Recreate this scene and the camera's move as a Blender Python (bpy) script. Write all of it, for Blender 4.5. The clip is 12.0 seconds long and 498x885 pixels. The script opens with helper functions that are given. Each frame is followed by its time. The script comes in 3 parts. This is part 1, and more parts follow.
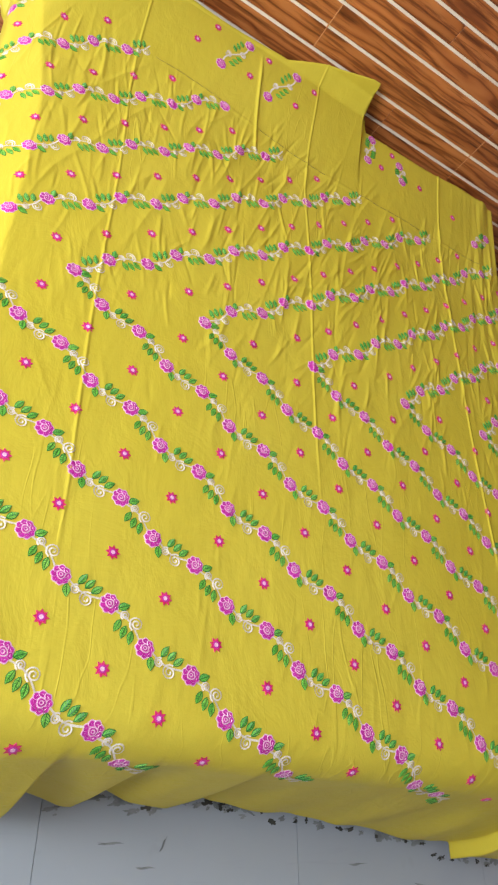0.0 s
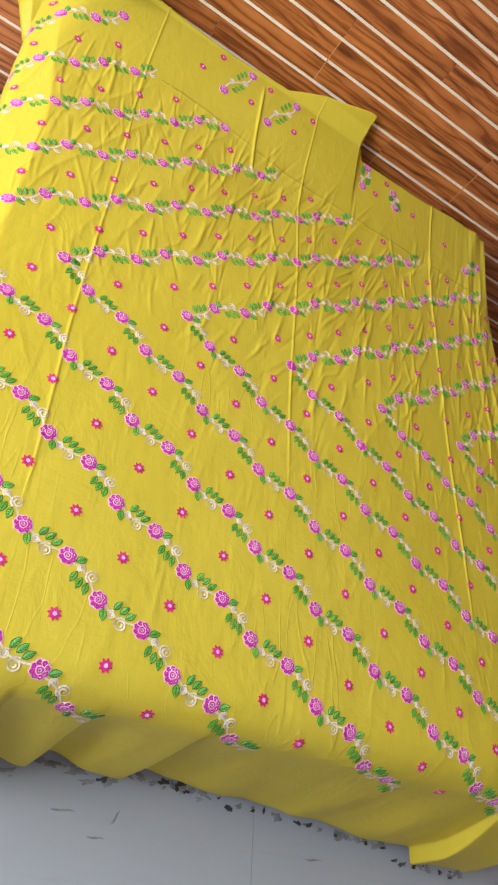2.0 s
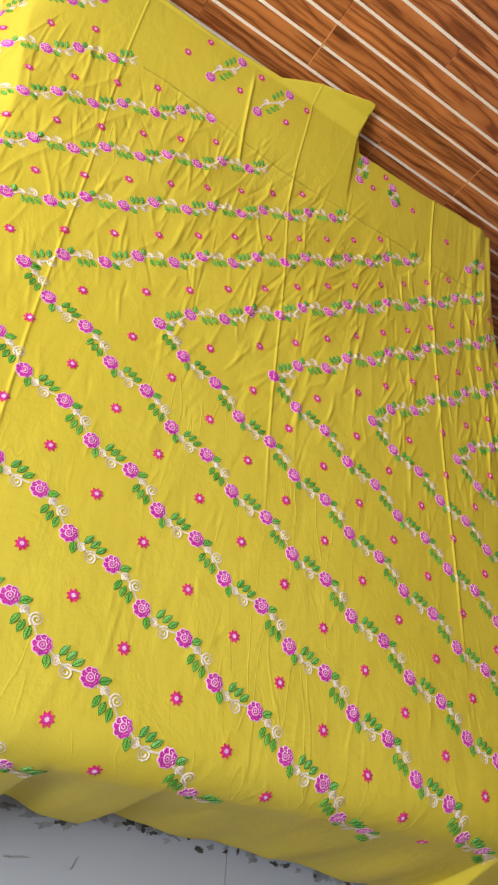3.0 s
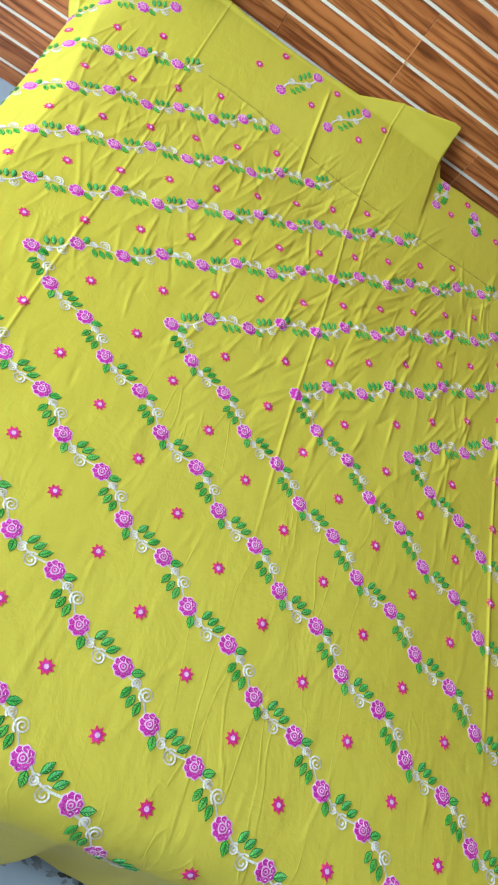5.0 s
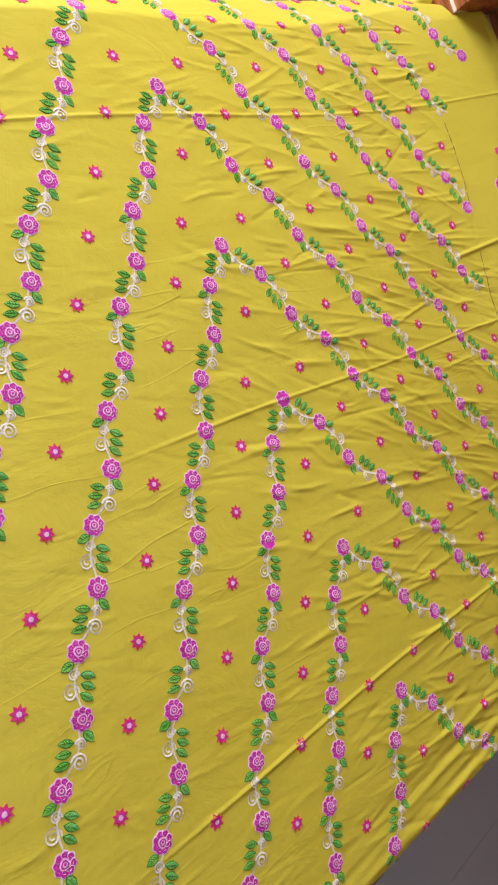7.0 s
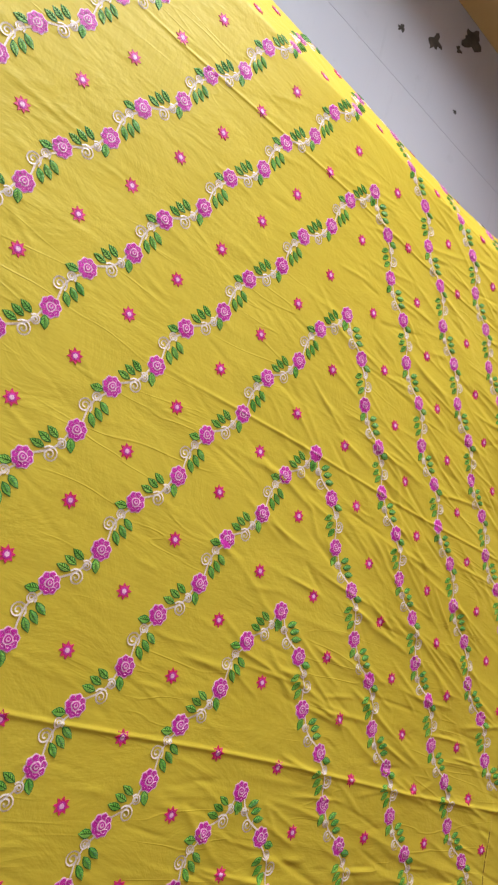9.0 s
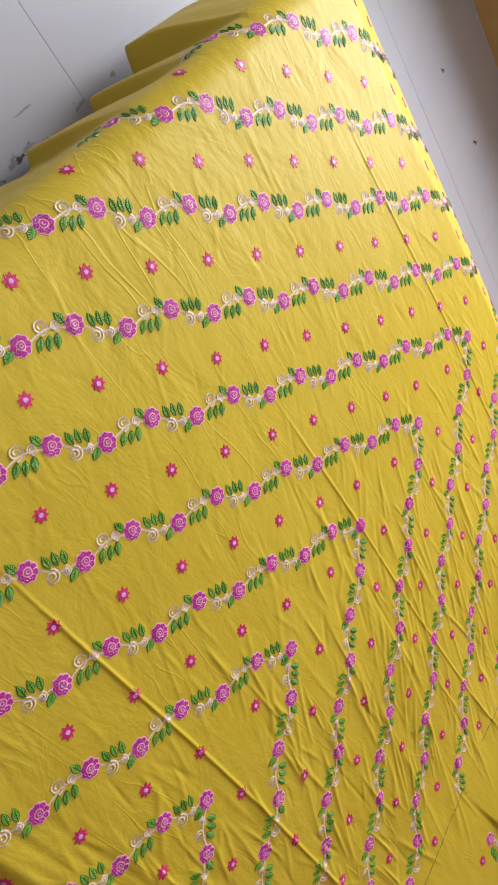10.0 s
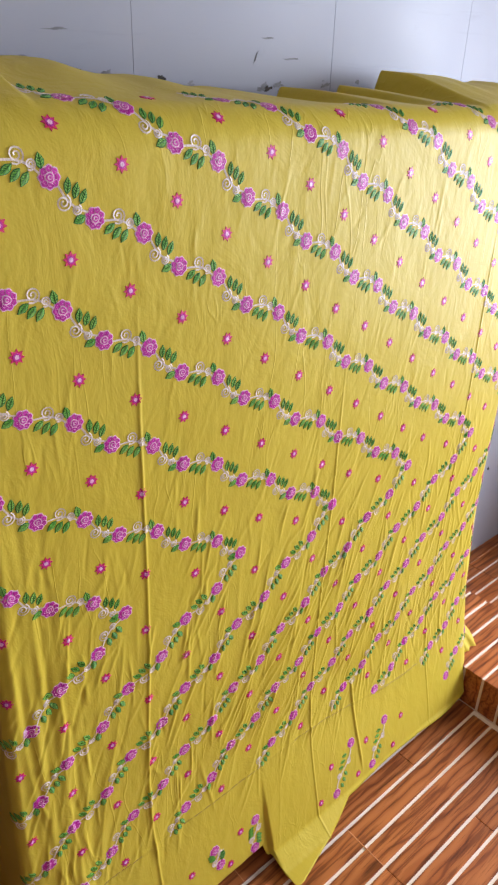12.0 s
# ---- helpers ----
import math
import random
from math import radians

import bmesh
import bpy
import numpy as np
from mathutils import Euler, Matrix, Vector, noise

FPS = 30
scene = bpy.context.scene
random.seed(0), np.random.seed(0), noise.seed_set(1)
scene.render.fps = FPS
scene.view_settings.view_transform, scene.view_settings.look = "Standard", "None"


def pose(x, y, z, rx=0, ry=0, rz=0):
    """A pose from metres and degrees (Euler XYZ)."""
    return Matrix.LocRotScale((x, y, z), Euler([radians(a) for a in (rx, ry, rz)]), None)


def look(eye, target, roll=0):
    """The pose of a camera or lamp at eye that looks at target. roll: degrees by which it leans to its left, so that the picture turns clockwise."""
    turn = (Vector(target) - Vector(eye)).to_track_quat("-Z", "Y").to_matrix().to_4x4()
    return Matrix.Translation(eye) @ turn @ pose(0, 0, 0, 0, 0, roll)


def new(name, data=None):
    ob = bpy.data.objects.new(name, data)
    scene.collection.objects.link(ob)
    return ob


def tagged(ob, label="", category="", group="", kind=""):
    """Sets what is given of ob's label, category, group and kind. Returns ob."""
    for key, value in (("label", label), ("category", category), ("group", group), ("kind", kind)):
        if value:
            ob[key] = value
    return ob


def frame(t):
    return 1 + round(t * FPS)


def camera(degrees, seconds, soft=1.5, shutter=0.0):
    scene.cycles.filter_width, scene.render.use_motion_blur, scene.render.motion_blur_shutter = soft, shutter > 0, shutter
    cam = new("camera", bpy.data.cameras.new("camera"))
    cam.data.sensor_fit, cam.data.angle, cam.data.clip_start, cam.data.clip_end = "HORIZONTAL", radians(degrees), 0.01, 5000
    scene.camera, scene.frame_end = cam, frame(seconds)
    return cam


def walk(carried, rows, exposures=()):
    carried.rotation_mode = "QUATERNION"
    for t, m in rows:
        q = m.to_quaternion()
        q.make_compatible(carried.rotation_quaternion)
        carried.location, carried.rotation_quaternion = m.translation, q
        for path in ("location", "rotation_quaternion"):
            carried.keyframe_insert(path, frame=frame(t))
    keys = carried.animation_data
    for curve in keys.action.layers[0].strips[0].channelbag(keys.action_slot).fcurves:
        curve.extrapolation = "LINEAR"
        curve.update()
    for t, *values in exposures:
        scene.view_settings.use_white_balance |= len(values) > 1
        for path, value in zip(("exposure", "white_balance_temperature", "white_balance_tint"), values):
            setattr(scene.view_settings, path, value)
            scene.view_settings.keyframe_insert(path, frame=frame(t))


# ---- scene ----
cam = camera(39.7, 12.0, soft=2.3)
PATH = [
    (0.0, 0.6770, 0.8834, 1.0960, 32.821, -32.747, 179.951),
    (0.5, 0.7002, 0.9006, 1.0974, 32.337, -32.292, 178.777),
    (1.0, 0.6816, 0.9329, 1.1109, 33.692, -32.500, -179.250),
    (1.5, 0.6245, 0.9669, 1.1125, 33.578, -32.643, -176.863),
    (2.0, 0.6044, 0.9886, 1.1256, 34.674, -33.001, -176.490),
    (2.5, 0.5787, 0.9522, 1.1231, 33.911, -31.998, -175.632),
    (3.0, 0.5381, 0.8966, 1.1231, 33.053, -32.422, -175.356),
    (5.0, 0.3468, 0.8430, 1.0931, 31.624, -28.194, -164.113),
    (5.5, 0.2830, 0.8653, 1.0749, 27.636, -32.701, -153.331),
    (6.0, 0.1981, 0.8265, 1.0615, 23.904, -35.495, -142.530),
    (6.5, 0.1277, 0.7619, 1.0454, 16.805, -36.142, -128.391),
    (8.5, -0.1490, 0.7334, 1.0444, 7.873, -39.106, -85.188),
    (9.0, -0.2480, 0.7346, 1.0354, 4.991, -39.823, -70.630),
    (9.5, -0.3483, 0.7586, 1.0239, -2.012, -41.140, -52.521),
    (10.0, -0.4492, 0.8149, 1.0272, -1.764, -42.261, -44.402),
    (10.5, -0.5487, 0.8743, 1.0269, -5.786, -40.497, -39.141),
    (11.0, -0.6314, 0.8684, 1.0594, -10.584, -43.326, -27.425),
    (11.5, -0.7202, 0.8078, 1.0559, -26.221, -41.386, -8.284),
    (12.0, -0.7953, 0.7875, 1.0518, -28.866, -40.842, 2.091),
]
EXPOSURES = [
    (0.0, 0.38, 6250, 0), (3.2, 0.44, 6500, 3), (4.0, 0.48, 5800, -6), (4.8, 0.52, 4950, -15), (5.1, 0.52, 4950, -15), (5.5, 0.46, 5900, -1), (6.0, 0.42, 6050, 7),
    (8.5, 0.40, 6200, 4), (9.0, 0.38, 6450, 10), (9.5, 0.38, 6750, 11), (10.5, 0.41, 6800, 13), (11.2, 0.53, 6800, 13), (12.0, 0.50, 6000, 14),
]
walk(cam, [(t, pose(*p)) for t, *p in PATH], EXPOSURES)

# ---- world, sun and large lights ----
world = bpy.data.worlds.new("sky")
scene.world = world
world.use_nodes = True
wn = world.node_tree
sky = wn.nodes.new("ShaderNodeTexSky")
sky.sky_type, sky.sun_disc = "NISHITA", False
sky.sun_elevation, sky.sun_rotation = radians(50), radians(60)
wn.links.new(sky.outputs[0], wn.nodes["Background"].inputs[0])
wn.nodes["Background"].inputs[1].default_value = 0.12


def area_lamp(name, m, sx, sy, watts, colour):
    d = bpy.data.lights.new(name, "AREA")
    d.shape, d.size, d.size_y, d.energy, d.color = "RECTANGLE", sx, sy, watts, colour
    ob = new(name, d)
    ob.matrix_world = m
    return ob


# daylight through the side window, and a weak fill through an added opening behind
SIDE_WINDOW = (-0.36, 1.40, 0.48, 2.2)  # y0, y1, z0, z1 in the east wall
FILL_OPENING = (-0.20, 0.60, 1.5, 2.15)  # x0, x1, z0, z1 in the wall behind
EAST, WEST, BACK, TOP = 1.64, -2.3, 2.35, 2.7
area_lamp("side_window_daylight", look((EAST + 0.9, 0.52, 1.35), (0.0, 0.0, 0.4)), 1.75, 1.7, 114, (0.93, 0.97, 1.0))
area_lamp("back_fill", look((0.20, BACK + 0.1, 1.82), (0.2, 0.0, 0.5)), 0.75, 0.6, 3.0, (0.97, 0.98, 1.0))


# ---- materials ----
def mat(name, rough=0.6, spec=0.5):
    m = bpy.data.materials.new(name)
    m.use_nodes = True
    b = m.node_tree.nodes["Principled BSDF"]
    b.inputs["Roughness"].default_value = rough
    b.inputs["Specular IOR Level"].default_value = spec
    return m, m.node_tree, b


def nd(nt, kind, **kw):
    n = nt.nodes.new(kind)
    for k, v in kw.items():
        n.inputs[k.replace("_", " ")].default_value = v
    return n


def ramp(nt, fac, stops):
    r = nt.nodes.new("ShaderNodeValToRGB")
    while len(r.color_ramp.elements) < len(stops):
        r.color_ramp.elements.new(0.5)
    for e, (p, c) in zip(r.color_ramp.elements, stops):
        e.position, e.color = p, (*c, 1)
    nt.links.new(fac, r.inputs[0])
    return r.outputs[0]


def coords(nt, scale=(1, 1, 1), kind="Object"):
    tc, mp = nt.nodes.new("ShaderNodeTexCoord"), nt.nodes.new("ShaderNodeMapping")
    nt.links.new(tc.outputs[kind], mp.inputs[0])
    mp.inputs["Scale"].default_value = scale
    return mp.outputs[0]


def noise_tex(nt, vec, scale, detail=4, rough=0.55, dist=0.0):
    n = nd(nt, "ShaderNodeTexNoise", Scale=scale, Detail=detail, Roughness=rough, Distortion=dist)
    nt.links.new(vec, n.inputs["Vector"])
    return n.outputs["Fac"]


def bump(nt, b, height, strength, dist):
    n = nd(nt, "ShaderNodeBump", Strength=strength, Distance=dist)
    nt.links.new(height, n.inputs["Height"])
    nt.links.new(n.outputs[0], b.inputs["Normal"])
    return n


def mix(nt, fac, a, c, how="MULTIPLY"):
    n = nt.nodes.new("ShaderNodeMix")
    n.data_type, n.blend_type = "RGBA", how
    for sock, v in ((n.inputs[0], fac), (n.inputs[6], a), (n.inputs[7], c)):
        if hasattr(v, "is_output"):
            nt.links.new(v, sock)
        else:
            sock.default_value = v if isinstance(v, float) else (*v, 1)
    return n.outputs[2]


def cloth_material(name, colour, dark):
    m, nt, b = mat(name, 0.46, 0.22)
    b.inputs["Sheen Weight"].default_value = 0.02
    b.inputs["Sheen Roughness"].default_value = 0.45
    b.inputs["Sheen Tint"].default_value = (1.0, 0.85, 0.45, 1)
    v = coords(nt)
    n1 = noise_tex(nt, v, 2.2, 3)
    col = ramp(nt, n1, [(0.3, dark), (0.7, colour)])
    weave = noise_tex(nt, coords(nt, (900, 900, 900)), 1.0, 1)
    col = mix(nt, 0.12, col, ramp(nt, weave, [(0.35, (0.55, 0.55, 0.5)), (0.65, (1, 1, 1))]))
    nt.links.new(col, b.inputs["Base Color"])
    fine = noise_tex(nt, coords(nt, (60, 16, 30)), 1.0, 3)
    crumple = noise_tex(nt, coords(nt, (14, 9, 14)), 1.0, 5, 0.6, 0.6)
    add = nt.nodes.new("ShaderNodeMath")
    add.operation = "MULTIPLY_ADD"
    nt.links.new(fine, add.inputs[0])
    add.inputs[1].default_value = 0.3
    nt.links.new(crumple, add.inputs[2])
    # sparse sharp creases that run along the bed
    cr = noise_tex(nt, coords(nt, (22, 3.2, 12)), 1.0, 2, 0.5, 0.35)
    ridge = ramp(nt, cr, [(0.485, (0, 0, 0)), (0.5, (1, 1, 1)), (0.515, (0, 0, 0))])
    mask = ramp(nt, noise_tex(nt, coords(nt, (4, 5, 4)), 1.0, 2), [(0.46, (0, 0, 0)), (0.62, (1, 1, 1))])
    crease = mix(nt, 1.0, ridge, mask)
    add2 = nt.nodes.new("ShaderNodeMath")
    add2.operation = "MULTIPLY_ADD"
    nt.links.new(crease, add2.inputs[0])
    add2.inputs[1].default_value = 0.14
    nt.links.new(add.outputs[0], add2.inputs[2])
    bump(nt, b, add2.outputs[0], 0.42, 0.0065)
    # thin cotton lets some light through
    tr = nd(nt, "ShaderNodeBsdfTranslucent")
    nt.links.new(mix(nt, 1.0, col, (1.0, 0.72, 0.45)), tr.inputs[0])
    mx = nd(nt, "ShaderNodeMixShader")
    mx.inputs[0].default_value = 0.14
    out = nt.nodes["Material Output"]
    nt.links.new(b.outputs[0], mx.inputs[1])
    nt.links.new(tr.outputs[0], mx.inputs[2])
    nt.links.new(mx.outputs[0], out.inputs[0])
    return m


def thread_material(name, colour, light, rough=0.42):
    m, nt, b = mat(name, rough, 0.5)
    stitch = noise_tex(nt, coords(nt, (420, 420, 420)), 1.0, 2)
    tint = noise_tex(nt, coords(nt, (60, 60, 60)), 1.0, 2)
    col = ramp(nt, tint, [(0.35, colour), (0.68, light)])
    col = mix(nt, 0.5, col, ramp(nt, stitch, [(0.4, (0.62, 0.62, 0.62)), (0.62, (1, 1, 1))]))
    nt.links.new(col, b.inputs["Base Color"])
    bump(nt, b, stitch, 0.5, 0.0012)
    return m


YELLOW = cloth_material("yellow_cotton", (0.66, 0.51, 0.055), (0.61, 0.46, 0.039))
PINK = thread_material("pink_thread", (0.50, 0.012, 0.30), (0.60, 0.026, 0.39))
PINK_DEEP = thread_material("deep_pink_thread", (0.62, 0.012, 0.10), (0.70, 0.03, 0.17))
PALE = thread_material("pale_pink_thread", (0.78, 0.42, 0.62), (0.84, 0.56, 0.70))
WHITE = thread_material("cream_thread", (0.76, 0.62, 0.53), (0.83, 0.71, 0.63))
GREEN = thread_material("green_thread", (0.15, 0.47, 0.05), (0.32, 0.62, 0.10))
SEAM_THREAD = thread_material("brown_seam_thread", (0.16, 0.09, 0.01), (0.24, 0.14, 0.02))
GREEN_DARK = thread_material("dark_green_thread", (0.02, 0.16, 0.025), (0.04, 0.22, 0.04))


def wood_material(name):
    m, nt, b = mat(name, 0.3, 0.5)
    oi = nt.nodes.new("ShaderNodeObjectInfo")
    geo = nt.nodes.new("ShaderNodeNewGeometry")
    off = nt.nodes.new("ShaderNodeVectorMath")
    off.operation = "SCALE"
    off.inputs[0].default_value = (3.1, 1.7, 9.3)
    nt.links.new(oi.outputs["Random"], off.inputs["Scale"])
    pos = nt.nodes.new("ShaderNodeVectorMath")
    pos.operation = "ADD"
    nt.links.new(geo.outputs["Position"], pos.inputs[0])
    nt.links.new(off.outputs[0], pos.inputs[1])

    def sc(s):
        mp = nt.nodes.new("ShaderNodeMapping")
        mp.inputs["Scale"].default_value = s
        nt.links.new(pos.outputs[0], mp.inputs[0])
        return mp.outputs[0]
    wave = nt.nodes.new("ShaderNodeTexWave")
    wave.wave_type, wave.bands_direction = "BANDS", "Z"
    wave.inputs["Scale"].default_value = 13
    wave.inputs["Distortion"].default_value = 16
    wave.inputs["Detail"].default_value = 3
    wave.inputs["Detail Scale"].default_value = 0.8
    nt.links.new(sc((0.22, 1, 1)), wave.inputs["Vector"])
    fine = noise_tex(nt, sc((7, 150, 150)), 1.0, 4, 0.6)
    big = noise_tex(nt, sc((1.6, 9, 9)), 1.0, 3)
    col = ramp(nt, wave.outputs["Fac"], [(0.0, (0.21, 0.056, 0.015)), (0.12, (0.38, 0.115, 0.030)), (0.9, (0.48, 0.165, 0.048))])
    col = mix(nt, 0.75, col, ramp(nt, fine, [(0.38, (0.34, 0.24, 0.20)), (0.50, (1, 1, 1))]))
    col = mix(nt, 0.7, col, ramp(nt, big, [(0.3, (0.6, 0.5, 0.45)), (0.7, (1.15, 1.1, 1.05))]))
    nt.links.new(col, b.inputs["Base Color"])
    bump(nt, b, fine, 0.15, 0.001)
    return m


WOOD = wood_material("wood_print_tile")


def plain(name, c1, c2, scale, rough, bumpy=0.1, spec=0.5):
    m, nt, b = mat(name, rough, spec)
    v = coords(nt)
    n = noise_tex(nt, v, scale, 6, 0.6)
    nt.links.new(ramp(nt, n, [(0.35, c1), (0.65, c2)]), b.inputs["Base Color"])
    bump(nt, b, noise_tex(nt, v, scale * 9, 4), bumpy, 0.003)
    return m


GROUT = plain("cream_grout", (0.78, 0.63, 0.52), (0.86, 0.72, 0.61), 9, 0.6)
JOINT = plain("orange_joint", (0.55, 0.22, 0.08), (0.6, 0.26, 0.1), 20, 0.6)
PAINT_TAN = plain("tan_wall_paint", (0.40, 0.27, 0.11), (0.46, 0.32, 0.14), 2.5, 0.65)
# brown for the unseen west wall, picked to dim and redden its bounce
BOUNCE_BROWN = plain("bounce_cutting_brown", (0.13, 0.045, 0.02), (0.17, 0.06, 0.025), 2.5, 0.6)
PAINT_WHITE = plain("white_wall_paint", (0.66, 0.65, 0.63), (0.74, 0.73, 0.71), 2.0, 0.7)
PAINT_CEIL = plain("ceiling_paint", (0.74, 0.73, 0.71), (0.8, 0.79, 0.77), 2.0, 0.8)
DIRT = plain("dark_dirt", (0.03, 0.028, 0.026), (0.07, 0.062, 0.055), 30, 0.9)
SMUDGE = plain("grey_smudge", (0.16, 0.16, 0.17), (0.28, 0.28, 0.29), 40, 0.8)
SHEET = plain("white_cotton_sheet", (0.66, 0.66, 0.68), (0.74, 0.74, 0.76), 6, 0.8, 0.3)
PURPLE = plain("purple_print", (0.16, 0.02, 0.22), (0.24, 0.04, 0.32), 60, 0.8)
BEDWOOD = plain("dark_bed_wood", (0.035, 0.018, 0.011), (0.06, 0.028, 0.016), 14, 0.45)


def tile_material():
    m, nt, b = mat("white_floor_tile", 0.28, 0.25)
    geo = nt.nodes.new("ShaderNodeNewGeometry")

    def sc(s):
        mp = nt.nodes.new("ShaderNodeMapping")
        mp.inputs["Scale"].default_value = s
        nt.links.new(geo.outputs["Position"], mp.inputs[0])
        return mp.outputs[0]
    base = ramp(nt, noise_tex(nt, sc((1.2, 1.2, 1.2)), 1.0, 5), [(0.3, (0.345, 0.355, 0.415)), (0.7, (0.390, 0.398, 0.455))])
    smudge = ramp(nt, noise_tex(nt, sc((3.2, 34, 10)), 1.0, 4, 0.7, 0.5), [(0.60, (1, 1, 1)), (0.85, (0.62, 0.62, 0.64))])
    spots = ramp(nt, noise_tex(nt, sc((17, 17, 17)), 1.0, 3), [(0.66, (1, 1, 1)), (0.86, (0.5, 0.48, 0.47))])
    col = mix(nt, 0.35, base, smudge)
    col = mix(nt, 0.25, col, spots)
    nt.links.new(col, b.inputs["Base Color"])
    nt.links.new(ramp(nt, noise_tex(nt, sc((4, 4, 4)), 1.0, 4), [(0.3, (0.42, 0.42, 0.42)), (0.7, (0.58, 0.58, 0.58))]), b.inputs["Roughness"])
    return m


TILE = tile_material()


# ---- mesh helpers ----
def mesh_object(name, bm, materials, parent=None, smooth=False):
    me = bpy.data.meshes.new(name)
    bm.to_mesh(me)
    bm.free()
    for m in materials:
        me.materials.append(m)
    if smooth:
        me.polygons.foreach_set("use_smooth", [True] * len(me.polygons))
    ob = new(name, me)
    ob.parent = parent
    return ob


def part(name, bm, material, parent, label="", smooth=False):
    ob = mesh_object(name, bm, [material] if not isinstance(material, (list, tuple)) else material, parent, smooth)
    return tagged(ob, label=label) if label else ob


def box(x0, x1, y0, y1, z0, z1, bevel=0.0):
    bm = bmesh.new()
    bmesh.ops.create_cube(bm, size=1.0)
    for v in bm.verts:
        v.co = Vector(((x0 + x1) / 2 + v.co.x * (x1 - x0), (y0 + y1) / 2 + v.co.y * (y1 - y0), (z0 + z1) / 2 + v.co.z * (z1 - z0)))
    if bevel:
        bmesh.ops.bevel(bm, geom=bm.edges[:], offset=bevel, segments=2, affect="EDGES", profile=0.5)
    return bm


def structure(name, bm, material, label, category):
    return tagged(mesh_object(name, bm, [material]), label=label, category=category, kind="structure")


# ---- the room ----
WALL_C = -0.775       # face of the wood-tiled wall behind the bed
PIER_X0, PIER_X1, PIER_Y = 0.63, 0.93, -0.652
FAR_Y = -0.793

floor = structure("floor", box(WEST, EAST, -0.95, BACK, -0.12, -0.005), DIRT, "white tiled floor with dirt marks", "floor")
wall_south = structure("wall_south", box(WEST, PIER_X0, WALL_C - 0.2, WALL_C - 0.002, 0, TOP), GROUT, "wall clad in wood-print tiles with cream joints", "wall")
pier = structure("wall_pier", box(PIER_X0 + 0.002, PIER_X1 - 0.004, WALL_C - 0.2, PIER_Y - 0.002, 0, TOP), GROUT, "shallow wall pier clad in wood-print tiles", "wall")
wall_far = structure("wall_southeast", box(PIER_X1 - 0.004, EAST, WALL_C - 0.2, FAR_Y - 0.002, 0, TOP), GROUT, "shaded wall end clad in wood-print tiles", "wall")


def wall_with_hole(name, axis, face, depth, lo, hi, hole, material, label):
    """A wall that runs from lo to hi, with one opening (a0, a1, z0, z1) through it."""
    bm = bmesh.new()
    a0, a1, z0, z1 = hole
    for p0, p1, q0, q1 in ((lo, a0, 0, TOP), (a1, hi, 0, TOP), (a0, a1, z1, TOP), (a0, a1, 0, z0)):
        if q1 - q0 < 0.01:
            continue
        b2 = box(face, face + depth, p0, p1, q0, q1) if axis == "x" else box(p0, p1, face, face + depth, q0, q1)
        tmp = bpy.data.meshes.new("tmp")
        b2.to_mesh(tmp)
        b2.free()
        bm.from_mesh(tmp)
        bpy.data.meshes.remove(tmp)
    return structure(name, bm, material, label, "wall")


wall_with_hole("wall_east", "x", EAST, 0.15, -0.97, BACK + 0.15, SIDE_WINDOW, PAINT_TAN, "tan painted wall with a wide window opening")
# unseen wall behind, added; its opening only admits the fill light
wall_with_hole("wall_north", "y", BACK, 0.15, WEST, EAST, FILL_OPENING, PAINT_WHITE, "unseen white wall, added with an opening for fill light")
# unseen wall, added dark so little light returns to that side of the bed
structure("wall_west", box(WEST - 0.15, WEST, -0.97, BACK + 0.15, 0, TOP), BOUNCE_BROWN, "unseen brown wall, added to cut the bounce light", "wall")
# unseen ceiling, added to keep the sky out and bounce the daylight
structure("ceiling", box(WEST - 0.15, EAST + 0.15, -0.97, BACK + 0.15, TOP, TOP + 0.12), PAINT_CEIL, "unseen white ceiling, added to close the room", "ceiling")

# ---- the bed under the cloth ----
T = 0.34              # height of the cloth on the bed
X0, X1, Y0, Y1 = -0.584, 0.605, -0.755, 0.765

bed = tagged(new("bed"), label="low wooden bed covered with a yellow cloth", category="bed")
part("mattress", box(X0 + 0.02, X1 + 0.035, Y0 + 0.01, Y1 - 0.02, 0.205, T - 0.022, 0.03), SHEET, bed, "white cotton mattress", True)
part("bed_frame", box(X0 + 0.03, X1 + 0.02, Y0 + 0.02, Y1 - 0.03, 0.12, 0.205, 0.006), BEDWOOD, bed)
for lx in (X0 + 0.07, X1 - 0.07):
    for ly in (Y0 + 0.06, Y1 - 0.07):
        part("bed_leg", box(lx - 0.03, lx + 0.03, ly - 0.03, ly + 0.03, 0, 0.12, 0.005), BEDWOOD, bed)

# a low dark box fills the strip of floor next to the bed
part("side_box", box(X0 - 0.172, X0 - 0.045, Y0 + 0.02, Y1 - 0.05, 0.02, 0.15, 0.008), BEDWOOD, bed, "low dark box along the side of the bed")


